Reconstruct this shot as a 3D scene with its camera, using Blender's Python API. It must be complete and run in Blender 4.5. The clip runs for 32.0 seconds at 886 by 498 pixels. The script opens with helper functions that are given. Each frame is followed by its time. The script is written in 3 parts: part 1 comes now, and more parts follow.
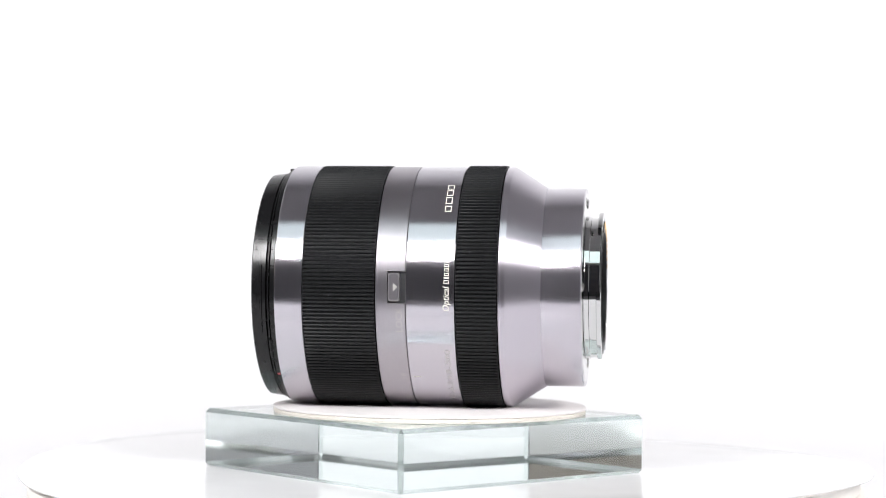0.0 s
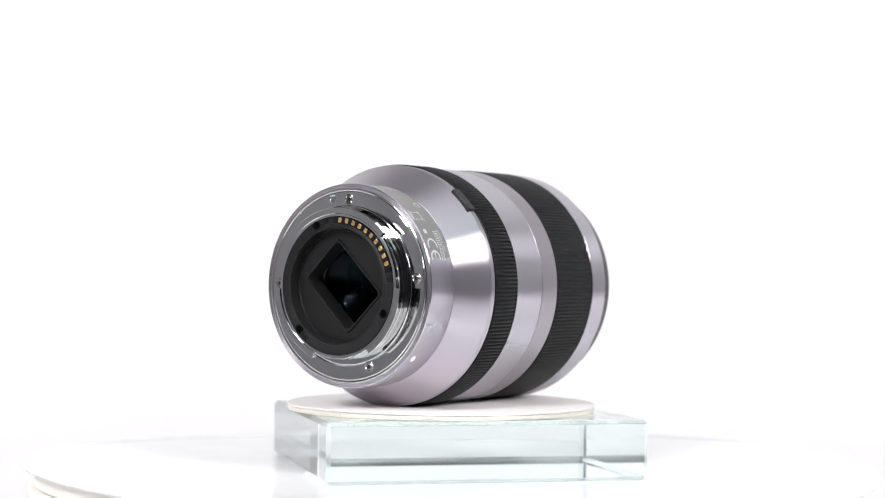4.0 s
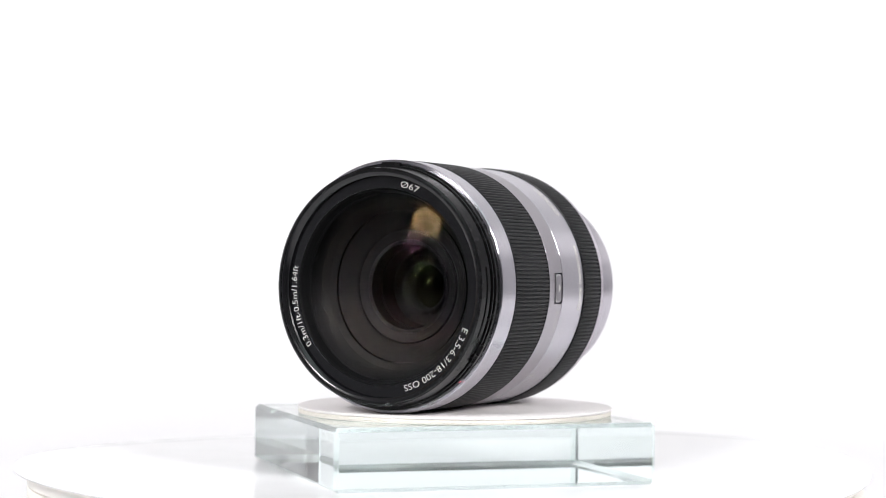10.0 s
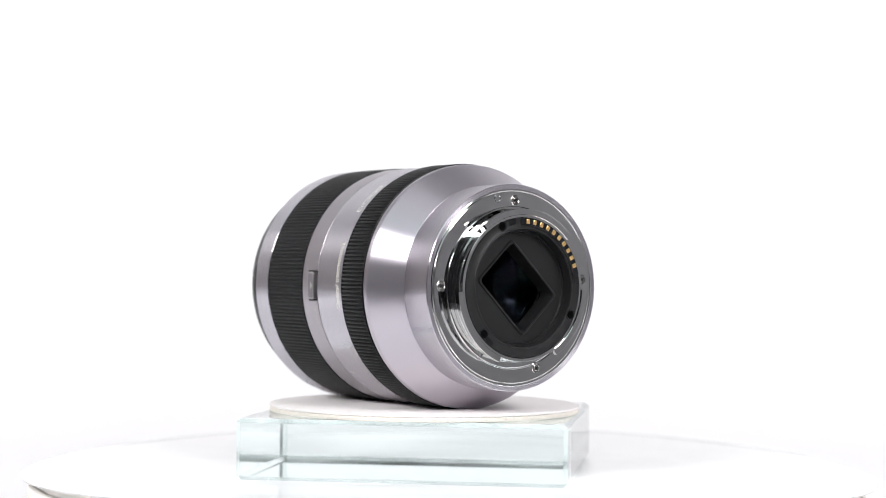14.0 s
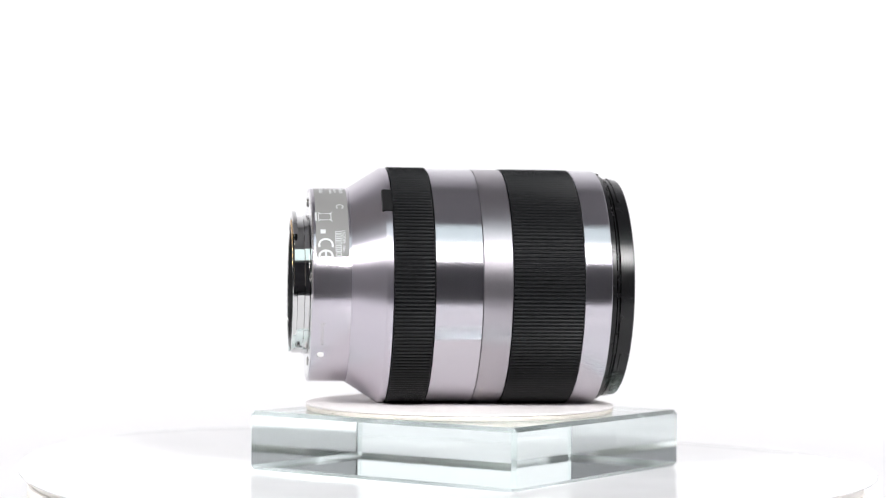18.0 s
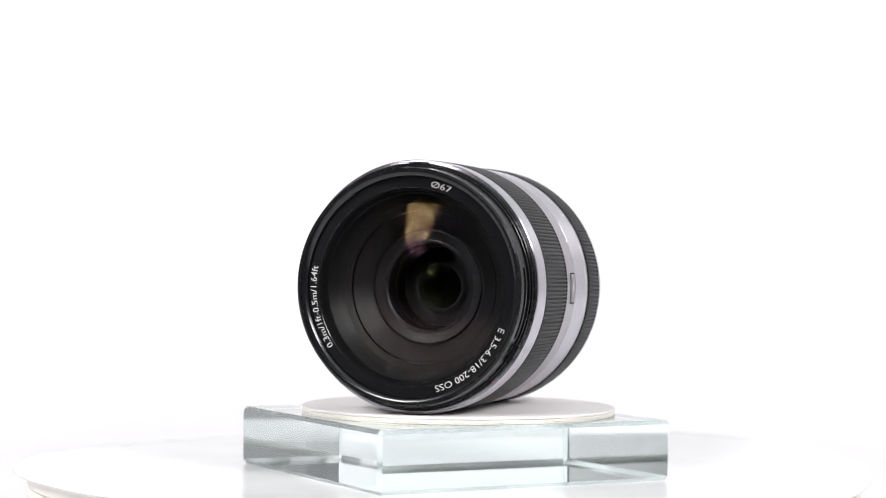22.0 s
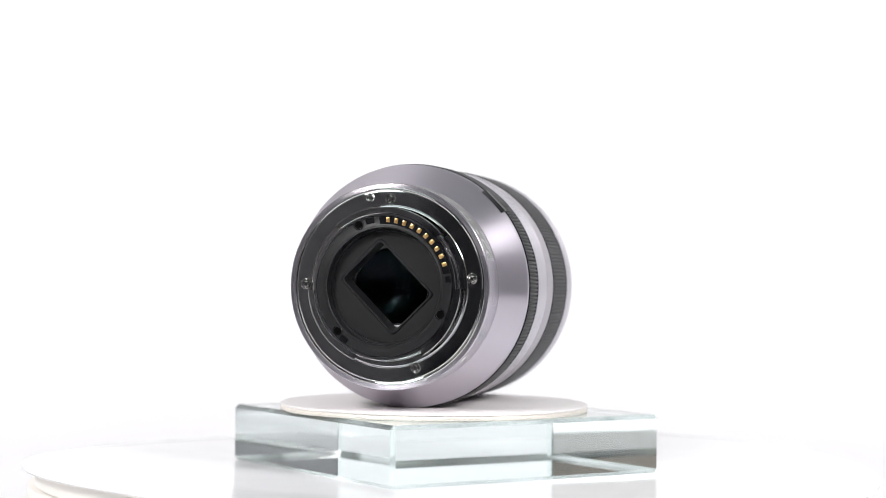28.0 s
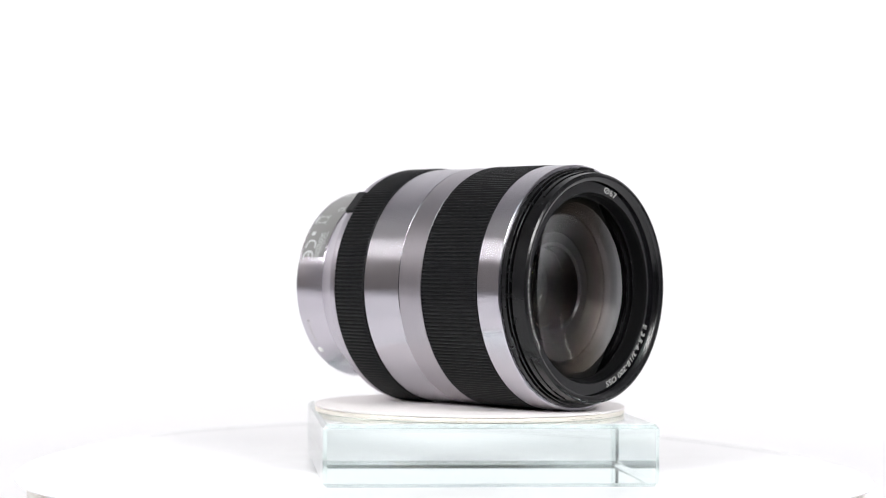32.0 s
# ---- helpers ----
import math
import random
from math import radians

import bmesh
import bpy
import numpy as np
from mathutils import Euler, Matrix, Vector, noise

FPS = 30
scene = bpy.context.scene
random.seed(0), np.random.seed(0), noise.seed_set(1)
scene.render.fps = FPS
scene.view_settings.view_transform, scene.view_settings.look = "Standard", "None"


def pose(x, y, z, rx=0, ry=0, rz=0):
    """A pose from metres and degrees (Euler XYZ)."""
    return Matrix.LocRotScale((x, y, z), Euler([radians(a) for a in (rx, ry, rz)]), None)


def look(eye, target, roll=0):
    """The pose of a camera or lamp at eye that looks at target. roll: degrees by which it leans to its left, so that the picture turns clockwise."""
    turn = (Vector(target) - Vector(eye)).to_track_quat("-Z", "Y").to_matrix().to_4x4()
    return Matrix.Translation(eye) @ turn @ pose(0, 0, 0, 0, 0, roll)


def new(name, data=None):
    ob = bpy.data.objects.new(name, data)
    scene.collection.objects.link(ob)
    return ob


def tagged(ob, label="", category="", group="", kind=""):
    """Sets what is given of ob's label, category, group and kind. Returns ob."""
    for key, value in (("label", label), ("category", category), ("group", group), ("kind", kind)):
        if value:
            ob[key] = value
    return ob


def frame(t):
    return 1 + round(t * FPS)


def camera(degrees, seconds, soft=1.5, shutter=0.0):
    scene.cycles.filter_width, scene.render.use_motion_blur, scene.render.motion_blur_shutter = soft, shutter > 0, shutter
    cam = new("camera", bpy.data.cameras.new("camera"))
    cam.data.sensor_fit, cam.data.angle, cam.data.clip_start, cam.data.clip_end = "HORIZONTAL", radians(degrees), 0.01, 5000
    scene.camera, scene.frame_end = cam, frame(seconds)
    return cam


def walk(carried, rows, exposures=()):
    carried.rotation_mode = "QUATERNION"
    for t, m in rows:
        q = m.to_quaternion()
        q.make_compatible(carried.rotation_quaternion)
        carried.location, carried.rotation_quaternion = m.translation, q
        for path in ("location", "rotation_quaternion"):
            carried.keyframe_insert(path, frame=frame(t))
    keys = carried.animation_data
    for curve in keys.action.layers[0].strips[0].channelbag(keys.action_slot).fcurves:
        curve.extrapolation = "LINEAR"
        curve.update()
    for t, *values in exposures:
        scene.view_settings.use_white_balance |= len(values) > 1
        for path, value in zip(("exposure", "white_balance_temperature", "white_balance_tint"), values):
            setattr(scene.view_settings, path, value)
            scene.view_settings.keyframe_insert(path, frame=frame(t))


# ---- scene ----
# the camera stands still on a tripod
cam = camera(26.14, 32.0, soft=0.5)
cam.data.dof.use_dof, cam.data.dof.focus_distance, cam.data.dof.aperture_fstop = True, 0.572, 12.0
EYE = pose(0.0, -0.62, 0.1102, 90.577, 0, 0.164) @ pose(0, 0, 0, 0, 0, 0.583)
walk(cam, [(0.0, EYE), (32.0, EYE)])

TURN = -29.19          # degrees a second, clockwise from above
TOP = 0.045            # height of the turntable's surface


def lamp(name, x, y, z, target, width, height, watts, colour):
    data = bpy.data.lights.new(name, "AREA")
    data.shape, data.size, data.size_y, data.energy, data.color = "RECTANGLE", width, height, watts, colour
    ob = new(name, data)
    ob.matrix_world = look((x, y, z), target)
    return ob


HUB = (0, 0, 0.11)
lamp("softbox_left", -0.62, -0.80, 0.70, HUB, 0.28, 0.32, 10.9, (1.0, 0.985, 0.99))
lamp("softbox_right", 0.66, -0.80, 0.69, HUB, 0.28, 0.32, 10.9, (1.0, 0.985, 0.99))
lamp("top_panel", 0.0, -0.70, 0.97, HUB, 1.3, 0.40, 2.5, (0.84, 1.0, 0.985))
# the backdrop's own lamps face away from the turntable
lamp("backdrop_lamp_left", -0.72, 0.15, 0.52, (-0.66, 0.85, 0.30), 0.4, 0.7, 4.0, (0.995, 1.0, 0.985))
lamp("backdrop_lamp_right", 0.72, 0.15, 0.52, (0.66, 0.85, 0.30), 0.4, 0.7, 4.0, (0.995, 1.0, 0.985))

world = bpy.data.worlds.new("studio")
scene.world = world
world.use_nodes = True
world.node_tree.nodes["Background"].inputs[0].default_value = (0.9, 0.9, 1.0, 1)
world.node_tree.nodes["Background"].inputs[1].default_value = 0.02


# ---- materials ----
def material(name, colour, rough=0.5, metal=0.0, **more):
    m = bpy.data.materials.new(name)
    m.use_nodes = True
    b = m.node_tree.nodes["Principled BSDF"]
    b.inputs["Base Color"].default_value = (*colour, 1)
    b.inputs["Roughness"].default_value = rough
    b.inputs["Metallic"].default_value = metal
    for key, value in more.items():
        b.inputs[key.replace("_", " ")].default_value = value
    return m


def texture(m, scale, detail=4.0, stretch=(1, 1, 1)):
    nt = m.node_tree
    co = nt.nodes.new("ShaderNodeTexCoord")
    mp = nt.nodes.new("ShaderNodeMapping")
    mp.inputs["Scale"].default_value = stretch
    tex = nt.nodes.new("ShaderNodeTexNoise")
    tex.inputs["Scale"].default_value = scale
    tex.inputs["Detail"].default_value = detail
    nt.links.new(co.outputs["Object"], mp.inputs["Vector"])
    nt.links.new(mp.outputs["Vector"], tex.inputs["Vector"])
    return tex


def ramp(m, tex, low, high, a, b, to):
    """Drive an input of the shader by a texture, from a to b."""
    nt = m.node_tree
    rm = nt.nodes.new("ShaderNodeMapRange")
    rm.inputs["From Min"].default_value, rm.inputs["From Max"].default_value = low, high
    rm.inputs["To Min"].default_value, rm.inputs["To Max"].default_value = a, b
    nt.links.new(tex.outputs[0], rm.inputs["Value"])
    nt.links.new(rm.outputs[0], nt.nodes["Principled BSDF"].inputs[to])


def tint(m, tex, stops):
    nt = m.node_tree
    cr = nt.nodes.new("ShaderNodeValToRGB")
    while len(cr.color_ramp.elements) < len(stops):
        cr.color_ramp.elements.new(0.5)
    for e, (at, c) in zip(cr.color_ramp.elements, stops):
        e.position, e.color = at, (*c, 1)
    nt.links.new(tex.outputs[0], cr.inputs[0])
    nt.links.new(cr.outputs[0], nt.nodes["Principled BSDF"].inputs["Base Color"])


def bump(m, tex, depth, strength=1.0):
    nt = m.node_tree
    bp = nt.nodes.new("ShaderNodeBump")
    bp.inputs["Distance"].default_value, bp.inputs["Strength"].default_value = depth, strength
    nt.links.new(tex.outputs[0], bp.inputs["Height"])
    nt.links.new(bp.outputs[0], nt.nodes["Principled BSDF"].inputs["Normal"])


def turned(name, colour, rough, aniso, metal=0.98):
    """Lathe-turned metal: fine marks run round the lens's axis, which is x."""
    m = material(name, colour, rough, metal, Anisotropic=aniso, Anisotropic_Rotation=0.25)
    nt = m.node_tree
    tg = nt.nodes.new("ShaderNodeTangent")
    tg.direction_type, tg.axis = "RADIAL", "X"
    nt.links.new(tg.outputs[0], nt.nodes["Principled BSDF"].inputs["Tangent"])
    fine = texture(m, 60.0, 3.0, (60, 1, 1))
    ramp(m, fine, 0.3, 0.7, rough * 0.97, rough * 1.03, "Roughness")
    return m


METAL = turned("turned_aluminium", (0.535, 0.52, 0.548), 0.235, 1.0)
tint(METAL, texture(METAL, 5200, 1), [(0.3, (0.485, 0.468, 0.51)), (0.7, (0.59, 0.568, 0.615))])
REAR = turned("fine_turned_aluminium", (0.53, 0.51, 0.545), 0.25, 0.97, 0.93)
tint(REAR, texture(REAR, 5200, 1), [(0.3, (0.505, 0.48, 0.526)), (0.7, (0.566, 0.538, 0.588))])
CONE = turned("turned_cone", (0.53, 0.51, 0.545), 0.30, 0.93, 0.92)
tint(CONE, texture(CONE, 5200, 1), [(0.3, (0.505, 0.476, 0.526)), (0.7, (0.566, 0.534, 0.588))])
SATIN = turned("satin_aluminium", (0.41, 0.393, 0.412), 0.36, 0.6)
tint(SATIN, texture(SATIN, 4600, 1), [(0.3, (0.37, 0.349, 0.376)), (0.7, (0.455, 0.43, 0.462))])
bump(SATIN, texture(SATIN, 4200.0, 1.0), 0.00002, 0.8)
RUBBER = material("black_rubber", (0.022, 0.023, 0.024), 0.44, Specular_IOR_Level=0.24)
tint(RUBBER, texture(RUBBER, 900, 3), [(0.35, (0.004, 0.0042, 0.005)), (0.7, (0.009, 0.0094, 0.0105)), (0.775, (0.009, 0.0094, 0.0105)), (0.80, (0.16, 0.16, 0.17))])
PLASTIC = material("black_plastic", (0.005, 0.005, 0.0056), 0.36, Specular_IOR_Level=0.32)
ramp(PLASTIC, texture(PLASTIC, 300, 4), 0.3, 0.7, 0.18, 0.30, "Roughness")
MATT = material("matt_black", (0.008, 0.008, 0.0086), 0.42, Specular_IOR_Level=0.3)
bump(MATT, texture(MATT, 4000, 2), 0.00004, 0.8)
SHINY = material("shiny_black", (0.006, 0.006, 0.007), 0.2)
GLOSS = material("gloss_black", (0.006, 0.006, 0.007), 0.12)
SLOT = material("slot_metal", (0.06, 0.06, 0.063), 0.4)
BUTTON = material("button_metal", (0.42, 0.405, 0.42), 0.36, 0.9)
DARKBUTTON = material("dark_button_metal", (0.27, 0.255, 0.275), 0.38, 0.9)
PIT = material("dark_pit", (0.20, 0.155, 0.115), 0.8)
CONEBLACK = material("black_cone_paint", (0.0036, 0.0036, 0.0038), 0.42, Specular_IOR_Level=0.11)
BAFFLE = material("grey_baffle", (0.0045, 0.0045, 0.0048), 0.5, Specular_IOR_Level=0.04)
VELVET = material("dead_black_lacquer", (0.0015, 0.0015, 0.0016), 0.8, Specular_IOR_Level=0.02)
CHROME = material("chrome", (0.62, 0.62, 0.62), 0.05, 1.0)
ramp(CHROME, texture(CHROME, 200, 4), 0.3, 0.7, 0.03, 0.07, "Roughness")
STEEL = material("screw_steel", (0.36, 0.35, 0.34), 0.15, 1.0)
GOLD = material("gold_contact", (0.72, 0.47, 0.20), 0.3, 1.0)
SOFTWHITE = material("soft_white_print", (0.52, 0.52, 0.51), 0.35)
CREAM = material("pale_print", (0.74, 0.72, 0.66), 0.45)
FAINT = material("faint_print", (0.46, 0.445, 0.43), 0.4)
PALE = material("pale_grey_print", (0.62, 0.63, 0.64), 0.4, 0.2)
RED = material("red_print", (0.5, 0.02, 0.04), 0.4)
DECAL = material("label_foil", (0.25, 0.247, 0.243), 0.4, 0.12, Specular_IOR_Level=0.3)
DOT = material("white_enamel", (0.88, 0.88, 0.86), 0.25)
GLASS = material("green_tinged_glass", (0.91, 0.99, 0.98), 0.0, 0.0, Transmission_Weight=1.0, IOR=1.5)
GLASSEDGE = material("cut_glass_edge", (0.84, 0.972, 0.952), 0.16, 0.0, Transmission_Weight=0.85, IOR=1.5)


def coated(name, through_colour, sheen, ior, low, rise):
    """Coated optical glass: it refracts, and its gloss, in the coating's colour, grows towards a flat view."""
    m = bpy.data.materials.new(name)
    m.use_nodes = True
    nt = m.node_tree
    nt.nodes.clear()
    out = nt.nodes.new("ShaderNodeOutputMaterial")
    mix = nt.nodes.new("ShaderNodeMixShader")
    inner = nt.nodes.new("ShaderNodeBsdfRefraction")
    inner.inputs["Color"].default_value, inner.inputs["Roughness"].default_value, inner.inputs["IOR"].default_value = (*through_colour, 1), 0.0, ior
    gloss = nt.nodes.new("ShaderNodeBsdfGlossy")
    gloss.inputs["Color"].default_value, gloss.inputs["Roughness"].default_value = (*sheen, 1), 0.0
    fr = nt.nodes.new("ShaderNodeFresnel")
    fr.inputs["IOR"].default_value = 1.5
    rm = nt.nodes.new("ShaderNodeMapRange")
    rm.inputs["From Min"].default_value, rm.inputs["From Max"].default_value = rise, 0.42
    rm.inputs["To Min"].default_value, rm.inputs["To Max"].default_value = low, 0.9
    shift = nt.nodes.new("ShaderNodeMapRange")
    shift.inputs["From Min"].default_value, shift.inputs["From Max"].default_value = 0.048, 0.1
    pale = nt.nodes.new("ShaderNodeMixRGB")
    pale.inputs["Color1"].default_value, pale.inputs["Color2"].default_value = (*sheen, 1), (0.97, 0.97, 0.98, 1)
    nt.links.new(fr.outputs[0], shift.inputs["Value"])
    nt.links.new(shift.outputs[0], pale.inputs["Fac"])
    nt.links.new(pale.outputs[0], gloss.inputs["Color"])
    nt.links.new(fr.outputs[0], rm.inputs["Value"])
    nt.links.new(rm.outputs[0], mix.inputs[0])
    nt.links.new(inner.outputs[0], mix.inputs[1])
    nt.links.new(gloss.outputs[0], mix.inputs[2])
    nt.links.new(mix.outputs[0], out.inputs[0])
    return m


LENSGLASS = coated("coated_glass", (0.98, 0.98, 0.97), (0.80, 0.95, 0.35), 1.5, 0.004, 0.2)
FRONTGLASS = coated("amber_coated_front_glass", (0.98, 0.98, 0.98), (1.0, 0.66, 0.28), 1.6, 0.0072, 0.052)
BACKGLASS = coated("violet_coated_front_glass", (0.98, 0.98, 0.98), (0.85, 0.45, 0.72), 1.6, 0.004, 0.06)
GLINTGLASS = coated("yellow_green_coated_glass", (0.97, 0.98, 0.96), (0.85, 1.0, 0.45), 1.5, 0.027, 0.2)
GROUPGLASS = coated("inner_coated_glass", (0.98, 0.98, 0.98), (0.94, 0.97, 1.0), 1.5, 0.0, 0.048)
VIOLETGLASS = coated("violet_coated_glass", (0.97, 0.97, 0.98), (0.62, 0.50, 1.0), 1.5, 0.005, 0.2)
REARGLASS = coated("green_coated_glass", (0.96, 0.97, 0.95), (0.45, 1.0, 0.70), 1.5, 0.0028, 0.2)
LEATHER = material("white_leather", (0.72, 0.67, 0.645), 0.6)
tint(LEATHER, texture(LEATHER, 900, 5), [(0.3, (0.79, 0.75, 0.745)), (0.7, (0.86, 0.825, 0.82))])
bump(LEATHER, texture(LEATHER, 1500, 4), 0.00006, 0.5)
CORE = material("porous_core", (0.80, 0.75, 0.68), 0.7)
tint(CORE, texture(CORE, 4200, 2), [(0.33, (0.32, 0.26, 0.21)), (0.40, (0.80, 0.75, 0.68)), (1.0, (0.86, 0.82, 0.76))])
PLATTER = material("white_acrylic", (0.955, 0.945, 0.96), 0.14, 0.0, IOR=1.22)
ramp(PLATTER, texture(PLATTER, 40, 5), 0.3, 0.7, 0.125, 0.16, "Roughness")
nt = PLATTER.node_tree
glow = nt.nodes.new("ShaderNodeBsdfTranslucent")
glow.inputs["Color"].default_value = (0.95, 0.90, 0.84, 1)
both = nt.nodes.new("ShaderNodeMixShader")
both.inputs[0].default_value = 0.03
nt.links.new(nt.nodes["Principled BSDF"].outputs[0], both.inputs[1])
nt.links.new(glow.outputs[0], both.inputs[2])
nt.links.new(both.outputs[0], nt.nodes["Material Output"].inputs[0])
DRUM = material("white_plastic", (0.87, 0.84, 0.79), 0.4)
ramp(DRUM, texture(DRUM, 60, 5), 0.3, 0.7, 0.34, 0.46, "Roughness")
PAPER = material("white_paper", (0.80, 0.79, 0.81), 0.85)
ramp(PAPER, texture(PAPER, 9, 5), 0.3, 0.7, 0.8, 0.9, "Roughness")
ROOM = material("grey_wall_paint", (0.32, 0.31, 0.33), 0.8)
tint(ROOM, texture(ROOM, 2, 5), [(0.3, (0.135, 0.134, 0.145)), (0.7, (0.175, 0.174, 0.187))])
FLOOR = material("pale_floor_coating", (0.5, 0.5, 0.53), 0.6)
tint(FLOOR, texture(FLOOR, 3, 5), [(0.3, (0.50, 0.50, 0.54)), (0.7, (0.60, 0.60, 0.64))])
WALL = material("white_wall_paint", (0.79, 0.785, 0.80), 0.8)
tint(WALL, texture(WALL, 2, 5), [(0.3, (0.76, 0.755, 0.775)), (0.7, (0.82, 0.815, 0.835))])
# tone of the unseen northwest wall, chosen for what chrome and glass mirror
BEIGE = material("beige_unseen_wall", (0.48, 0.42, 0.37), 0.8)
tint(BEIGE, texture(BEIGE, 2, 5), [(0.3, (0.44, 0.38, 0.33)), (0.7, (0.52, 0.46, 0.40))])
CEIL = material("grey_ceiling_paint", (0.55, 0.54, 0.56), 0.9)
tint(CEIL, texture(CEIL, 2, 5), [(0.3, (0.58, 0.575, 0.585)), (0.7, (0.64, 0.635, 0.645))])


# ---- building helpers ----
def part(name, bm, mat, parent=None, label="", sharp=32):
    bm.normal_update()
    for fc in bm.faces:
        fc.smooth = True
    limit = radians(sharp)
    for e in bm.edges:
        if len(e.link_faces) != 2 or e.calc_face_angle(0) > limit:
            e.smooth = False
    me = bpy.data.meshes.new(name)
    bm.to_mesh(me)
    bm.free()
    for m in mat if isinstance(mat, tuple) else (mat,):
        me.materials.append(m)
    ob = new(name, me)
    if parent:
        ob.parent = parent
    if label:
        ob["label"] = label
    return ob


def cut(profile, c):
    """Chamfer each corner of a closed profile by c."""
    out = []
    for i, p in enumerate(profile):
        p, a, b = Vector(p), Vector(profile[i - 1]), Vector(profile[(i + 1) % len(profile)])
        for q in (a, b):
            d = q - p
            out.append(tuple(p + d.normalized() * min(c, d.length * 0.4)))
    return out


def revolve(profile, seg=160, closed=True, radius=None, a0=0.0, a1=360.0, bm=None):
    """Turn a profile of (u, r) in millimetres about x. radius(angle index, r) may shape ribs; a0 to a1 in degrees."""
    bm = bm or bmesh.new()
    full = a1 - a0 >= 359.99
    rows = []
    for k in range(seg if full else seg + 1):
        a = radians(a0 + (a1 - a0) * k / seg)
        row = []
        for j, (u, r) in enumerate(profile):
            if radius:
                r = radius(k, j, r)
            row.append(bm.verts.new((u / 1000, r / 1000 * math.cos(a), r / 1000 * math.sin(a))))
        rows.append(row)
    n = len(profile)
    for k in range(seg):
        p, q = rows[k], rows[(k + 1) % len(rows)]
        for j in range(n if closed else n - 1):
            bm.faces.new((p[j], p[(j + 1) % n], q[(j + 1) % n], q[j]))
    if not full and closed:
        bm.faces.new(rows[0]), bm.faces.new(rows[-1][::-1])
    bmesh.ops.remove_doubles(bm, verts=bm.verts, dist=1e-7)
    bmesh.ops.recalc_face_normals(bm, faces=bm.faces)
    return bm


def box(x0, x1, y0, y1, z0, z1, c=0.0, bm=None):
    bm = bm or bmesh.new()
    v = [bm.verts.new((x, y, z)) for x in (x0, x1) for y in (y0, y1) for z in (z0, z1)]
    fs = [bm.faces.new([v[i] for i in f]) for f in ((0, 1, 3, 2), (4, 6, 7, 5), (0, 4, 5, 1), (2, 3, 7, 6), (0, 2, 6, 4), (1, 5, 7, 3))]
    if c:
        bmesh.ops.bevel(bm, geom=list({e for f in fs for e in f.edges}), offset=c, segments=2, affect="EDGES", profile=0.5)
    bmesh.ops.recalc_face_normals(bm, faces=bm.faces)
    return bm


def disc(r, z0, z1, seg=128, c=0.0):
    """An upright round slab about z, in metres."""
    prof = [(z0, 0), (z0, r), (z1, r), (z1, 0)]
    ring = [(z0, 0.0), (z0, r - c), (z0 + c * 0.3, r - c * 0.3), (z0 + c, r), (z1 - c, r), (z1 - c * 0.3, r - c * 0.3), (z1, r - c), (z1, 0.0)] if c else prof
    bm = bmesh.new()
    rows = []
    for k in range(seg):
        a = 2 * math.pi * k / seg
        rows.append([bm.verts.new((q * math.cos(a), q * math.sin(a), z)) for z, q in ring[1:-1]])
    for k in range(seg):
        p, q = rows[k], rows[(k + 1) % seg]
        for j in range(len(p) - 1):
            bm.faces.new((p[j], q[j], q[j + 1], p[j + 1]))
    bm.faces.new([p[0] for p in rows][::-1])
    bm.faces.new([p[-1] for p in rows])
    return bm


def around(bm, u, r, angle, lift=0.03):
    """Bend a flat sheet (x along, y up, in mm) round the barrel: x goes against the angle, y to the front."""
    for v in bm.verts:
        x, y, z = v.co
        a = radians(angle) - x / r
        q = (r + lift + z) / 1000
        v.co = ((u - y) / 1000, q * math.cos(a), q * math.sin(a))
    return bm


def tangent(bm, u, r, angle, lift=0.0):
    """Set a flat piece (x along, y up, in mm) on the barrel without bending it."""
    a = radians(angle)
    for v in bm.verts:
        x, y, z = v.co
        q = (r + lift + z) / 1000
        v.co = ((u - y) / 1000, q * math.cos(a) + x / 1000 * math.sin(a), q * math.sin(a) - x / 1000 * math.cos(a))
    return bm


def onring(bm, u, r, angle, lift=0.03):
    """Bend a flat sheet (x along, y outwards, in mm) round the front face."""
    for v in bm.verts:
        x, y, z = v.co
        a = radians(angle) + x / r
        v.co = ((u - lift - z) / 1000, (r + y) / 1000 * math.cos(a), (r + y) / 1000 * math.sin(a))
    return bm


def letters(body, size, width=None, shear=0.0, bold=0.0):
    """Words as a flat mesh in mm, starting at x = 0; width squeezes them to a length."""
    cu = bpy.data.curves.new("words", "FONT")
    cu.body, cu.size, cu.shear, cu.offset, cu.resolution_u = body, size, shear, bold, 3
    ob = new("words", cu)
    me = bpy.data.meshes.new_from_object(ob.evaluated_get(bpy.context.evaluated_depsgraph_get()))
    bm = bmesh.new()
    bm.from_mesh(me)
    bpy.data.objects.remove(ob)
    bpy.data.meshes.remove(me)
    bpy.data.curves.remove(cu)
    bmesh.ops.triangulate(bm, faces=bm.faces)
    x0, x1 = min(v.co.x for v in bm.verts), max(v.co.x for v in bm.verts)
    k = width / (x1 - x0) if width else 1
    for v in bm.verts:
        v.co.x = (v.co.x - x0) * k
    return bm


def bars(cells, bm=None):
    """Plain bars (x, y, width, height) in mm, each cut across so that it bends."""
    bm = bm or bmesh.new()
    for x, y, w, hh in cells:
        n = max(1, int(w / 1.2))
        a = [bm.verts.new((x + w * i / n, y, 0)) for i in range(n + 1)]
        b = [bm.verts.new((x + w * i / n, y + hh, 0)) for i in range(n + 1)]
        for i in range(n):
            bm.faces.new((a[i], a[i + 1], b[i + 1], b[i]))
    return bm


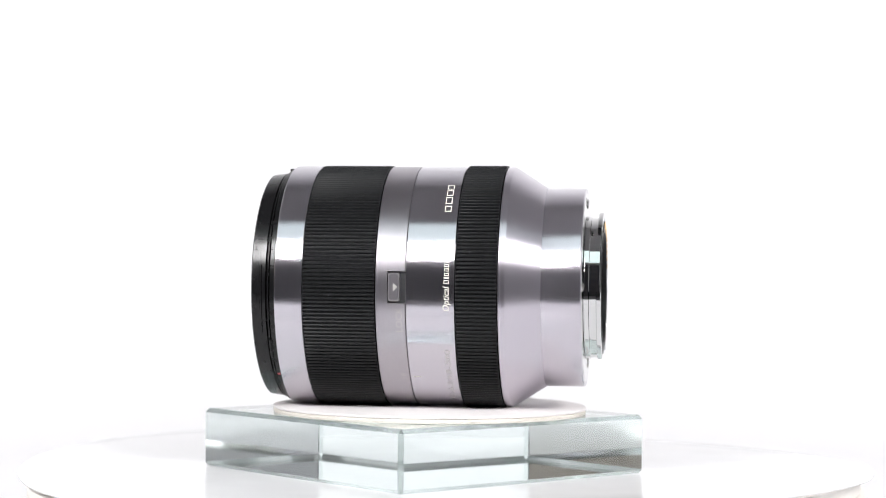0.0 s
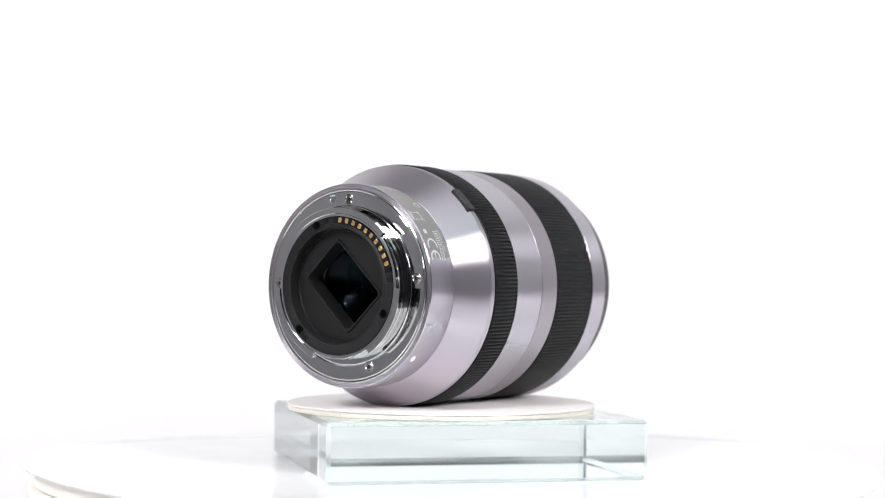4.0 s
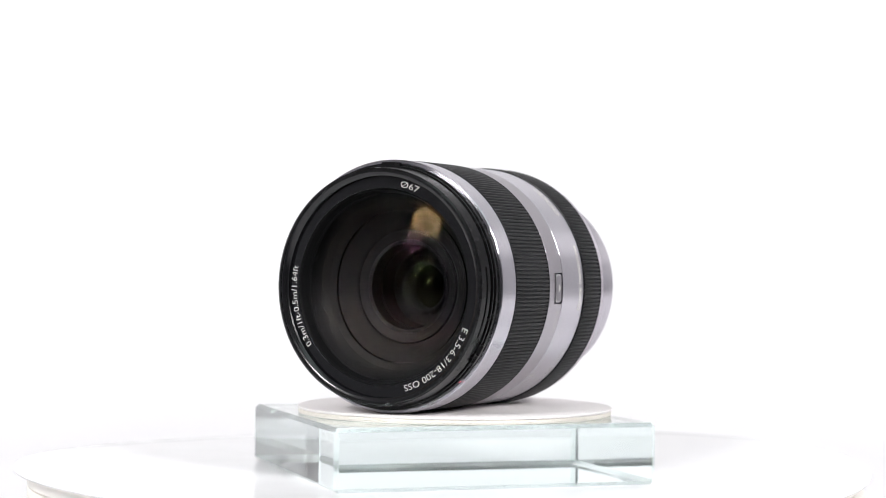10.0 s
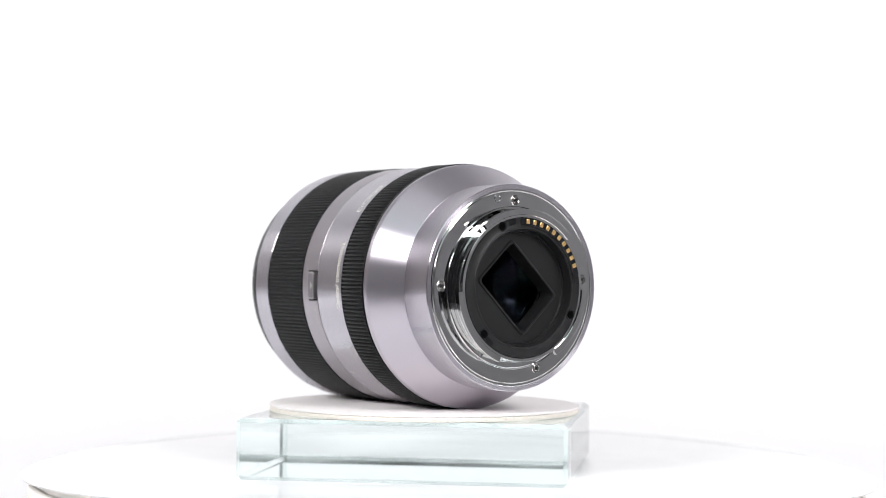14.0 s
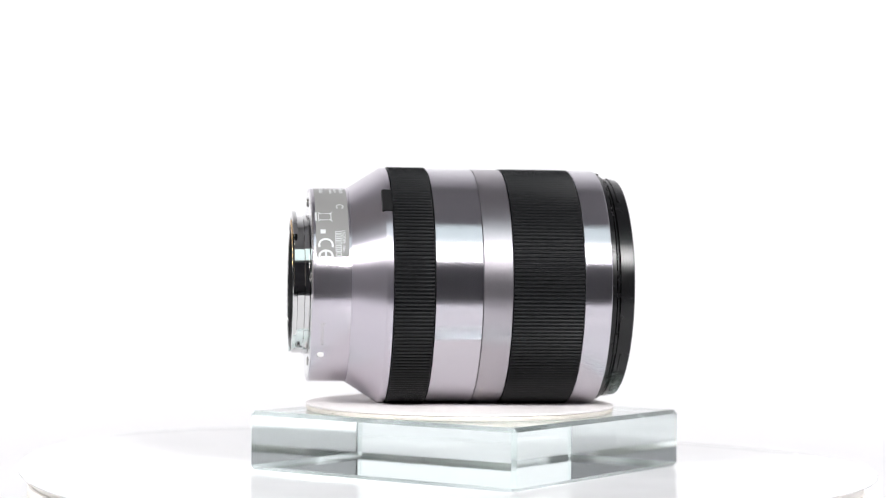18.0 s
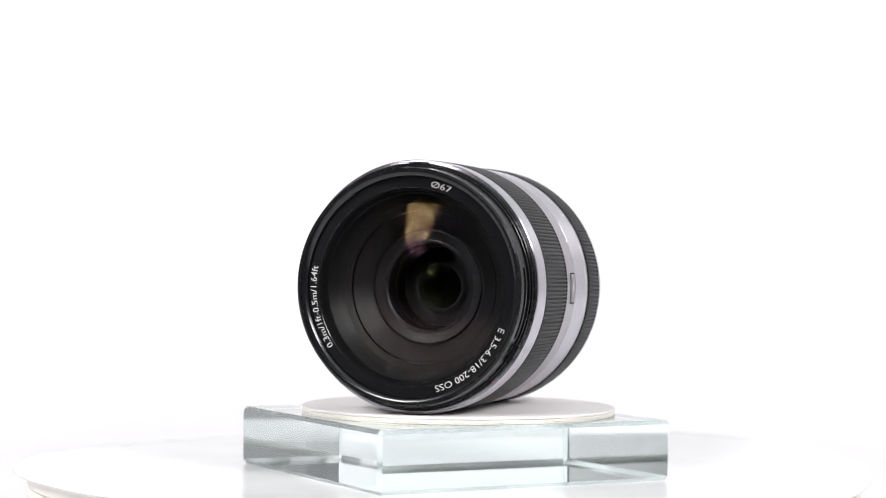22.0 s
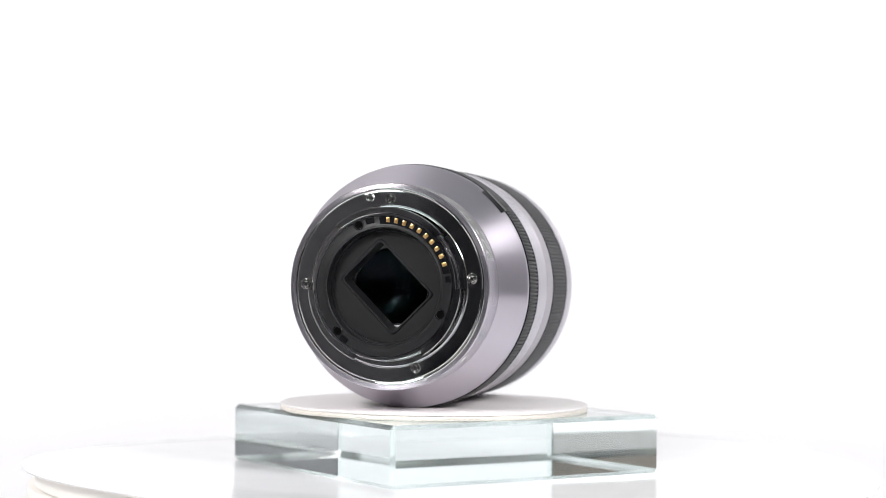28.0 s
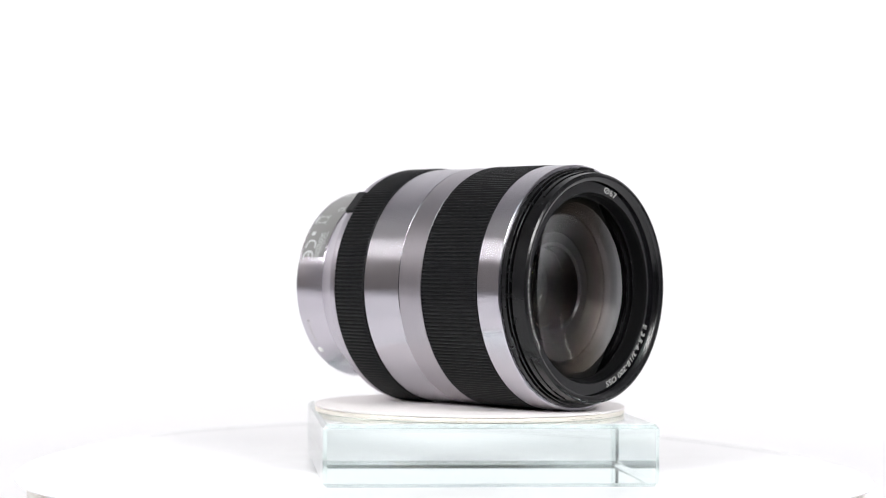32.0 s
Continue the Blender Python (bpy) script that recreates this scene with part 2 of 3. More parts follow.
def arc(cx, cy, r, thick, a0, a1, bm=None, n=20):
    bm = bm or bmesh.new()
    i = [bm.verts.new((cx + (r - thick) * math.cos(radians(a0 + (a1 - a0) * k / n)), cy + (r - thick) * math.sin(radians(a0 + (a1 - a0) * k / n)), 0)) for k in range(n + 1)]
    o = [bm.verts.new((cx + r * math.cos(radians(a0 + (a1 - a0) * k / n)), cy + r * math.sin(radians(a0 + (a1 - a0) * k / n)), 0)) for k in range(n + 1)]
    for k in range(n):
        bm.faces.new((i[k], o[k], o[k + 1], i[k + 1]))
    return bm


def blob(outline, z0, z1, c):
    """A flat plate with a chamfered top, from a convex outline in mm."""
    bm = bmesh.new()
    cx, cy = sum(p[0] for p in outline) / len(outline), sum(p[1] for p in outline) / len(outline)
    far = max(math.hypot(p[0] - cx, p[1] - cy) for p in outline)
    k = 1 - c / far
    low = [bm.verts.new((x, y, z0)) for x, y in outline]
    mid = [bm.verts.new((x, y, z1 - c)) for x, y in outline]
    top = [bm.verts.new((cx + (x - cx) * k, cy + (y - cy) * k, z1)) for x, y in outline]
    n = len(outline)
    for i in range(n):
        j = (i + 1) % n
        bm.faces.new((low[i], low[j], mid[j], mid[i]))
        bm.faces.new((mid[i], mid[j], top[j], top[i]))
    bm.faces.new(top)
    bm.faces.new(low[::-1])
    return bm


def rounded(w, hh, r, n=5):
    """A rounded rectangle's outline about the origin."""
    out = []
    for sx, sy, a in ((1, 1, 0), (-1, 1, 90), (-1, -1, 180), (1, -1, 270)):
        for k in range(n + 1):
            b = radians(a + 90 * k / n)
            out.append((sx * (w / 2 - r) + r * math.cos(b), sy * (hh / 2 - r) + r * math.sin(b)))
    return out


# ---- the studio ----
def studio():
    part("floor", box(-2, 2, -3.5, 2.5, -0.85, -0.75), FLOOR)
    part("ceiling", box(-2, 2, -3.5, 2.5, 2.75, 2.85), CEIL)
    part("wall_north", box(-2, 2, 2.5, 2.6, -0.85, 2.85), ROOM)
    part("wall_south", box(-2, 2, -3.6, -3.5, -0.85, 2.85), ROOM)
    # side walls stay unseen; the split and tones shape reflections in glass and metal
    part("wall_east", box(2.0, 2.1, -3.6, -0.25, -0.85, 2.85), WALL)
    part("wall_northeast", box(2.0, 2.1, -0.25, 2.6, -0.85, 2.85), WALL)
    part("wall_west", box(-2.1, -2.0, -3.6, -0.55, -0.85, 2.85), WALL)
    part("wall_northwest", box(-2.1, -2.0, -0.55, 2.6, -0.85, 2.85), BEIGE)
    for n, lab in (("floor", "pale grey coated studio floor"), ("ceiling", "grey painted studio ceiling"), ("wall_north", "grey painted studio wall"),
                   ("wall_south", "grey painted studio wall"), ("wall_east", "white painted studio wall"), ("wall_northeast", "unseen white wall added to brighten the glass block's sides"), ("wall_west", "white painted studio wall"), ("wall_northwest", "unseen beige wall added for reflections in chrome and glass")):
        tagged(bpy.data.objects[n], lab, n.split("_")[0], kind="structure")
    # white paper sweep: over the table, up the back
    line = [(-0.33, 0.0), (0.50, 0.0)]
    for k in range(1, 13):
        a = radians(90 * k / 12)
        line.append((0.50 + 0.35 * math.sin(a), 0.35 - 0.35 * math.cos(a)))
    line += [(0.85, 1.2), (0.84, 2.3)]
    under = [(y, z - 0.003) for y, z in line[:2]] + [(y + 0.003 * math.sin(radians(90 * k / 12)), z - 0.003 * math.cos(radians(90 * k / 12))) for k, (y, z) in enumerate(line[2:14], 1)] + [(y + 0.003, z) for y, z in line[14:]]
    loop = line + under[::-1]
    bm = bmesh.new()
    ends = [[bm.verts.new((x, y, z)) for y, z in loop] for x in (-1.9, 1.9)]
    n = len(loop)
    for j in range(n):
        bm.faces.new((ends[0][j], ends[1][j], ends[1][(j + 1) % n], ends[0][(j + 1) % n]))
    for e in ends:
        for j in range(len(line) - 1):
            bm.faces.new((e[j], e[j + 1], e[n - 2 - j], e[n - 1 - j]))
    bmesh.ops.recalc_face_normals(bm, faces=bm.faces)
    tagged(part("backdrop", bm, PAPER), "seamless white paper backdrop, brightly lit", "backdrop", kind="structure")
    table = new("table")
    table.location = (0, 0.35, -0.75)
    tagged(table, "white studio table under the paper backdrop", "table")
    part("tabletop", box(-1.25, 1.25, -0.67, 0.5, 0.715, 0.745, 0.004), DRUM, table)
    for x in (-1.15, 1.15):
        for y in (-0.6, 0.42):
            part("leg", box(x - 0.025, x + 0.025, y - 0.025, y + 0.025, 0.0, 0.715, 0.003), DRUM, table)


studio()


# ---- turntable, glass block, coaster ----
def turntable():
    ob = tagged(new("turntable"), "round white display turntable with glossy top", "turntable")
    base = disc(0.1330, 0.003, TOP - 0.0028, 160, 0.001)
    part("base", base, DRUM, ob, "cream white drum under the platter")
    # the thin platter lies a little off centre and is warped like a saddle towards its rim
    def warp(r, a):
        return max(0.0, (r - 0.08) / 0.056) ** 1.5 * (0.0022 + 0.0019 * math.cos(2 * (a + radians(42))) + 0.0007 * math.cos(a + radians(45)))
    bm = bmesh.new()
    radii = [0.0, 0.03, 0.06, 0.08, 0.09, 0.1, 0.11, 0.12, 0.128, 0.1346, 0.1356, 0.136, 0.136, 0.1356, 0.1346, 0.12, 0.1, 0.08, 0.0]
    zs = [0] * 10 + [-0.0002, -0.0006, -0.0012, -0.0016, -0.0018, -0.0018, -0.0018, -0.0018, -0.0018]
    rows = []
    for k in range(192):
        a = 2 * math.pi * k / 192
        row = []
        for r, z in zip(radii, zs):
            row.append(bm.verts.new((r * math.cos(a), r * math.sin(a), z + warp(r, a))))
        rows.append(row)
    for k in range(192):
        p, q = rows[k], rows[(k + 1) % 192]
        for j in range(len(radii) - 1):
            bm.faces.new((p[j], p[j + 1], q[j + 1], q[j]))
    bmesh.ops.remove_doubles(bm, verts=bm.verts, dist=1e-7)
    bmesh.ops.recalc_face_normals(bm, faces=bm.faces)
    platter = part("platter", bm, PLATTER, ob, "thin glossy white disc, slightly warped")
    platter.location = (0, 0, TOP)
    # an added cream ring fills the gap above the drum, which would look black
    bm = bmesh.new()
    rows = []
    for k in range(192):
        a = 2 * math.pi * k / 192
        rows.append([bm.verts.new((r * math.cos(a), r * math.sin(a), z)) for r, z in
                     ((0.124, -0.0024), (0.1318, -0.0024), (0.1318, warp(0.1318, a) - 0.0017), (0.124, warp(0.124, a) - 0.0017))])
    for k in range(192):
        p, q = rows[k], rows[(k + 1) % 192]
        for j in range(4):
            bm.faces.new((p[j], q[j], q[(j + 1) % 4], p[(j + 1) % 4]))
    bmesh.ops.recalc_face_normals(bm, faces=bm.faces)
    part("gap_fill_ring", bm, DRUM, platter, "cream ring added under the disc so that the gap is not black")
    return ob, platter


def glass_block():
    """A polished block with broad chamfers along all its edges."""
    s, t, c = 0.0506, 0.0188, 0.0013
    bm = bmesh.new()
    bmesh.ops.create_cube(bm, size=1.0)
    for v in bm.verts:
        v.co = (v.co.x * 2 * s, v.co.y * 2 * s, (v.co.z + 0.5) * t)
    bmesh.ops.bevel(bm, geom=list(bm.edges), offset=c, segments=1, affect="EDGES", profile=0.5)
    for fc in bm.faces:
        fc.material_index = 0 if max(abs(x) for x in fc.normal) > 0.99 else 1
    ob = part("glass_block", bm, (GLASS, GLASSEDGE), sharp=10)
    ob.visible_shadow = False
    return tagged(ob, "square clear glass block with shiny slanted edges", "glass block")


def coaster():
    ob = tagged(new("coaster"), "round off-white leather coaster on the glass block", "coaster")
    part("core", disc(0.0501, 0.0, 0.0014, 160, 0.0003), CORE, ob, "pale porous cut edge")
    bm = bmesh.new()
    for k in range(170):
        a, w, z = random.uniform(0, 2 * math.pi), random.uniform(0.08, 0.22), 0.42 + random.uniform(-0.07, 0.07)
        n = len(bm.verts)
        box(0.05000, 0.05012, -w / 1000, w / 1000, z / 1000, (z + random.uniform(0.08, 0.17)) / 1000, bm=bm)
        bm.verts.ensure_lookup_table()
        bmesh.ops.rotate(bm, verts=bm.verts[n:], cent=(0, 0, 0), matrix=Matrix.Rotation(a, 3, "Z"))
    tagged(part("edge_pits", bm, PIT, ob, "small dark pits in the cut edge"), kind="stuff")
    part("leather_top", disc(0.0503, 0.00142, 0.0023, 160, 0.0004), LEATHER, ob, "grained off-white leather")
    return ob


table_thing, platter = turntable()
block = glass_block()
mat_disc = coaster()


# ---- the lens: u runs from its front (0) to its mount (106) along x, in millimetres ----
ZOOM_RIBS, FOCUS_RIBS = 200, 196


def ribbed(n, u0, u1, r, depth, edge):
    """A rubber ring with n lengthwise ribs, flat bands at both ends."""
    prof = [(u0, r - 2.5), (u0, r - depth), (u0 + edge * 0.4, r - depth * 0.2), (u0 + edge, r), (u1 - edge, r), (u1 - edge * 0.4, r - depth * 0.2), (u1, r - depth), (u1, r - 2.5)]
    shape = (0.3, 0.0, 0.0, 0.3, 1.0, 1.0)

    def radius(k, j, q):
        return q - depth * shape[k % 6] if 3 <= j <= 4 else q
    return revolve(prof, n * 6, radius=radius)


def collar(u0, u1, r, slot0, slot1, slotu):
    """The satin ring behind the zoom grip, with a slot cut in from its rear edge between two angles."""
    bm = revolve([(u0, r - 2.5), (u0, r - 0.22), (u0 + 0.2, r), (slotu, r), (slotu, r - 2.5)], 180)
    revolve([(slotu, r - 2.5), (slotu, r), (u1 - 0.1, r), (u1, r - 0.1), (u1, r - 2.5)], 173, a0=slot1, a1=slot0 + 360, bm=bm)
    return bm


def screw(parent, a, r, u):
    q = (r * math.cos(radians(a)), r * math.sin(radians(a)))
    bm = bmesh.new()
    head = [(u + 0.1, 0.0), (u + 0.14, 0.7), (u + 0.02, 0.95), (u + 0.02, 1.1), (u + 0.22, 1.25), (u + 0.22, 1.4), (u + 0.0, 1.55), (u - 0.1, 1.8)]
    revolve(head, 24, closed=False, bm=bm)
    for v in bm.verts:
        v.co.y += q[0] / 1000
        v.co.z += q[1] / 1000
    ob = part("screw", bm, STEEL, parent, sharp=8)
    # flat black cross laid on the head, coloured as the driver slot's shade
    bm = bmesh.new()
    for w, hh in ((1.6, 0.42), (0.42, 1.6)):
        b = radians(35)
        c = []
        for x, y in ((-w / 2, -hh / 2), (w / 2, -hh / 2), (w / 2, hh / 2), (-w / 2, hh / 2)):
            c.append(bm.verts.new(((u + 0.15 + (0.005 if w > 1 else 0)) / 1000, (q[0] + x * math.cos(b) - y * math.sin(b)) / 1000, (q[1] + x * math.sin(b) + y * math.cos(b)) / 1000)))
        bm.faces.new(c)
    part("cross_shade", bm, MATT, ob)


def dome(u, r, sag, thick, seg=96, n=14, back_sag=None):
    """A meniscus of glass whose faces bow to the front by sag and back_sag; the back face takes the second material."""
    back_sag = sag if back_sag is None else back_sag
    front = [(u - sag * (1 - (k / n) ** 2), r * k / n) for k in range(n + 1)]
    back = [(u + thick - back_sag * (1 - (k / n) ** 2), r * k / n) for k in range(n, -1, -1)]
    bm = revolve(front + back, seg, closed=False)
    for fc in bm.faces:
        fc.material_index = 1 if fc.normal.x > 0.2 else 0
    return bm


def camera_lens():
    ob = tagged(new("camera_lens"), "silver and black zoom lens lying on its side on the coaster", "camera lens")
    P = lambda name, bm, mat, label="", parent=ob, sharp=32: part(name, bm, mat, parent, label, sharp)
    # front end
    rim = [(-0.2, 34.9), (0.2, 35.5), (2.2, 35.75), (4.4, 36.0), (4.7, 35.4), (5.1, 35.4), (5.1, 30.5), (4.4, 30.5), (4.4, 34.3)]
    rim += [(3.9, 34.3), (0.4, 34.3), (-0.2, 34.3)]
    P("front_rim", revolve(rim), PLASTIC, "black plastic rim")
    thread = [(0.0, 34.25), (0.1, 33.7)]
    for k in range(3):
        thread += [(0.45 + k * 0.62, 33.25), (0.75 + k * 0.62, 33.6)]
    P("filter_thread", revolve(thread + [(2.45, 33.2), (4.35, 33.2), (4.35, 34.25)]), SHINY, "shiny black filter thread")
    P("hood_mount", revolve(cut([(5.1, 31), (5.1, 36.5), (5.6, 36.6), (5.6, 36.0), (6.0, 36.0), (6.0, 37.1), (7.5, 37.3), (7.5, 31)], 0.1)), PLASTIC, "black bayonet ring for a hood")
    for a in (92, 212, 332):
        P("hood_lug", revolve(cut([(5.2, 35.5), (5.2, 37.5), (6.0, 37.5), (6.0, 35.5)], 0.12), 12, a0=a - 5, a1=a + 5), PLASTIC)
        P("hood_stop", revolve(cut([(2.6, 35.2), (2.6, 36.1), (3.2, 36.2), (3.2, 35.2)], 0.1), 24, a0=a - 42, a1=a - 8), PLASTIC)
    P("red_mark", around(bars([(-0.4, -0.6, 0.8, 1.2)]), 6.85, 37.2, 228, 0.04), RED, "small red index mark")
    ring = P("name_ring", revolve(cut([(2.5, 29.6), (2.5, 33.15), (3.2, 33.15), (3.2, 29.6)], 0.08)), GLOSS, "glossy black ring with white lettering")
    P("lettering", onring(letters("\u00d867", 2.75, 6.3), 2.5, 30.4, 101.8), SOFTWHITE, "white printed lettering", ring)
    P("lettering", onring(letters("E 3.5-6.3/18-200 OSS", 2.75, 27.6), 2.5, 30.3, 202.4), SOFTWHITE, "white printed lettering", ring)
    P("lettering", onring(letters("0.3m/1ft-0.5m/1.64ft", 2.75, 25.0), 2.5, 30.3, 324.0), SOFTWHITE, "white printed lettering", ring)
    steps = [(2.55, 29.55), (2.75, 29.4), (3.3, 29.05), (3.6, 29.05), (4.3, 28.7), (4.6, 28.7), (5.4, 28.4), (6.2, 28.3), (6.4, 27.9), (6.45, 27.9), (6.45, 29.6)]
    P("stepped_baffle", revolve(steps), BAFFLE, "black stepped ring round the glass")
    P("front_element", dome(6.5, 28.2, 5.7, 3.4, 128, 20, 7.6), (FRONTGLASS, BACKGLASS), "coated front glass, bowed outwards")
    P("group_element", dome(13.8, 23.4, -4.8, 1.0), GROUPGLASS, "hollow glass behind the front glass")
    P("inner_baffle", revolve([(10.0, 28.2), (13.0, 25.4), (13.1, 25.6), (18.4, 18.9), (19.0, 18.3), (19.3, 18.2), (19.3, 17.8), (18.7, 17.7), (19.5, 15.0), (27.5, 15.0), (27.5, 28.8), (10.0, 28.8)]), CONEBLACK, "dark grey cone behind the front glass")
    P("inner_ring", revolve(cut([(20.0, 13.75), (20.0, 14.95), (26.4, 14.95), (26.4, 13.75)], 0.05)), VELVET, "dead black tube before the second glass")
    P("ring_lip", revolve(cut([(19.98, 13.75), (19.2, 14.35), (19.3, 14.95), (19.98, 14.95)], 0.1)), SHINY, "shiny black lip round the second glass")
    P("second_element", dome(25.4, 13.65, 6.0, 1.2, 64, 10), LENSGLASS, "small inner glass")
    P("lens_cell", revolve(cut([(33.5, 8.4), (31.6, 8.4), (31.2, 7.9), (31.6, 7.2), (39.0, 7.2), (39.0, 12.9), (33.5, 12.9), (33.2, 9.6)], 0.1), 96), SHINY, "black cell of a small glass deep inside")
    P("third_element", dome(35.4, 7.15, 3.8, 1.0, 64, 10), (GLINTGLASS, VIOLETGLASS), "small hollow inner glass")
    P("fourth_element", dome(47.0, 9.6, 4.6, 1.0, 64, 10), VIOLETGLASS, "small inner glass")
    P("inner_barrel", revolve([(26.6, 13.0), (26.6, 27.0), (97.0, 27.0), (97.0, 17.5), (96.4, 17.5), (96.4, 26.0), (66.0, 26.0), (66.0, 0.3), (65.4, 0.3), (65.4, 12.0), (39.6, 10.0), (39.2, 10.0), (39.2, 13.0)]), VELVET, "matt black inner tube")
    # barrels and grips
    P("front_barrel", revolve(cut([(7.6, 31), (7.6, 38.3), (16.3, 38.3), (16.3, 31)], 0.25)), METAL, "turned silver aluminium ring")
    P("zoom_ring", ribbed(ZOOM_RIBS, 16.4, 38.7, 38.45, 0.55, 0.25), RUBBER, "ribbed black rubber zoom grip")
    band = P("zoom_collar", collar(38.85, 48.05, 38.2, 173.0, 187.6, 42.6), SATIN, "satin silver ring with a lock slot")
    P("slot_floor", revolve([(42.4, 35.0), (42.4, 36.9), (48.1, 36.9), (48.1, 35.0)], 24, a0=172, a1=188.5), SLOT, "dark floor of the lock slot", band)
    button = P("lock_button", tangent(blob(rounded(8.7, 3.6, 0.9), -1.2, 0.3, 0.28), 44.6, 38.2, 180.2), BUTTON, "silver lock button with a white arrow", sharp=8)
    P("button_face", tangent(blob(rounded(7.7, 2.7, 0.6), 0.1, 0.36, 0.08), 44.6, 38.2, 180.2), DARKBUTTON, "darker satin button face", button, 8)
    bm = bmesh.new()
    bm.faces.new([bm.verts.new(p) for p in ((0, -1.35, 0), (1.35, 0.15, 0), (-1.35, 0.15, 0))])
    P("arrow", tangent(bm, 44.55, 38.2, 180.2, 0.38), FAINT, "white arrow", button)
    P("lettering", around(letters("LOCK", 2.9, 7.6), 47.1, 38.2, 201.0), FAINT, "pale printed word", band)
    P("lettering", around(letters("18", 2.2, 2.5), 46.9, 38.2, 228.0), FAINT, "pale printed number", band)
    P("lettering", around(letters("35", 2.2, 3.0), 46.9, 38.2, 247.0), FAINT, "pale printed number", band)
    P("lettering", around(letters("200", 2.2, 4.4), 46.9, 38.2, 303.2), FAINT, "pale printed number", band)
    barrel = P("main_barrel", revolve(cut([(48.2, 31), (48.2, 38.15), (63.1, 38.15), (63.1, 31)], 0.15), 200), METAL, "turned silver aluminium barrel")
    P("index_line", around(bars([(-0.18, -1.15, 0.36, 2.3)]), 50.6, 38.15, 226.4), CREAM, "pale index line", barrel)
    bm = bars([(x + dx, y, w, hh) for x, wide in ((0, 2.4), (3.1, 3.0), (6.8, 2.7), (9.9, 2.3)) for dx, y, w, hh in ((0, 0, 0.38, 2.1), (wide - 0.38, 0, 0.38, 2.1), (0.38, 1.8, wide - 0.76, 0.3), (0.38, 0, wide - 0.76, 0.3))])
    P("maker_mark", around(bm, 61.0, 38.15, 143.0), CREAM, "pale blocks of a maker's mark", barrel)
    P("lettering", around(letters("Optical", 2.75, 7.6, shear=0.25, bold=0.03), 61.4, 38.15, 191.0), CREAM, "pale slanted word", barrel)
    cells, x = [], 8.4
    for w, hh in ((1.2, 2.0), (0.7, 1.9), (1.1, 1.5), (1.1, 1.5), (1.1, 2.0), (1.1, 1.5), (1.3, 2.0), (1.0, 2.0), (1.1, 1.5), (0.7, 1.9)):
        hh = min(hh, 1.6)
        cells += [(x, 0, 0.24, hh), (x + w * 0.84 - 0.24, 0, 0.24, hh), (x + 0.24, 0, w * 0.84 - 0.48, 0.24), (x + 0.24, hh - 0.24, w * 0.84 - 0.48, 0.24)]
        x += w * 1.22
    P("word_bars", around(bars(cells), 61.4, 38.15, 191.0), CREAM, "pale bars of a printed word", barrel)
    P("lettering", around(letters("3.5-6.3/18-200", 2.4, 24.3), 61.2, 38.15, 246.5), FAINT, "pale printed numbers", barrel)
    P("focus_ring", ribbed(FOCUS_RIBS, 63.3, 75.9, 38.6, 0.62, 0.4), RUBBER, "ribbed black rubber focus grip")
    cone = P("rear_collar", revolve([(76.0, 30), (76.0, 37.9), (76.2, 38.2), (78.1, 38.2), (78.35, 38.05), (88.5, 31.5), (88.5, 30)], 200), CONE, "turned silver cone")
    P("index_tab", tangent(blob(rounded(9.2, 3.3, 0.5), -1.2, 0.75, 0.3), 77.5, 38.0, 44.6), MATT, "small black plastic tab", cone)
    rear = P("rear_barrel", revolve([(88.52, 29.9), (88.52, 31.42), (88.6, 31.45), (100.4, 31.45), (100.7, 31.2), (100.7, 29.9)], 200), REAR, "turned silver aluminium rear barrel")
    P("white_dot", around(blob([(1.15 * math.cos(radians(k * 20)), 1.15 * math.sin(radians(k * 20))) for k in range(18)], -0.3, 0.22, 0.2), 97.6, 31.45, 316.2, 0), DOT, "white alignment dot", rear)
    sticker = P("type_label", around(bars([(0, 0, 0.6, 10.3)] + [(0.6 + 1.15 * k, 0, 1.15, 10.3) for k in range(29)]), 99.6, 31.45, 78.3, 0.02), DECAL, "grey foil type label", rear)
    bm = arc(0, 0, 2.45, 0.66, 72, 288)
    arc(3.9, 0, 2.45, 0.66, 72, 288, bm)
    bars([(2.1, -0.33, 1.6, 0.66)], bm)
    P("label_bar", around(bars([(-0.75, -0.8, 1.5, 1.6)]), 97.4, 31.45, 32.2, 0.06), PALE, "pale printed bar", sticker)
    P("conformity_mark", around(bm, 96.6, 31.45, 23.4, 0.06), PALE, "pale printed mark", sticker)
    P("lettering", around(letters("MODEL No.", 1.45, 7.6), 91.4, 31.45, 33.0, 0.06), PALE, "small white words", sticker)
    cells = [(1.25 * k + x, y, w, hh) for k in range(8) for x, y, w, hh in ((0, 0, 0.22, 1.9), (0.72, 0, 0.22, 1.9), (0.22, 0, 0.5, 0.22), (0.22, 1.68, 0.5, 0.22))]
    P("type_bars", around(bars(cells), 93.6, 31.45, 32.5, 0.06), PALE, "white bars of a type mark", sticker)
    P("type_bars", around(bars([(1.1 * k, 0.2, 0.7, 1.1) for k in range(5)] + [(1.0 * k, -1.6, 0.6, 0.7) for k in range(5)] + [(1.0 * k, -3.0, 0.6, 0.7) for k in range(6)] + [(0.8 * k, -6.4, 0.45, 1.2) for k in range(7)]), 91.6, 31.45, 78.5, 0.06), PALE, "white bars of small print", sticker)
    P("label_ring", around(arc(0, 0, 1.2, 0.3, 30, 330), 91.8, 31.45, 52.0, 0.06), PALE, "small round mark", sticker)
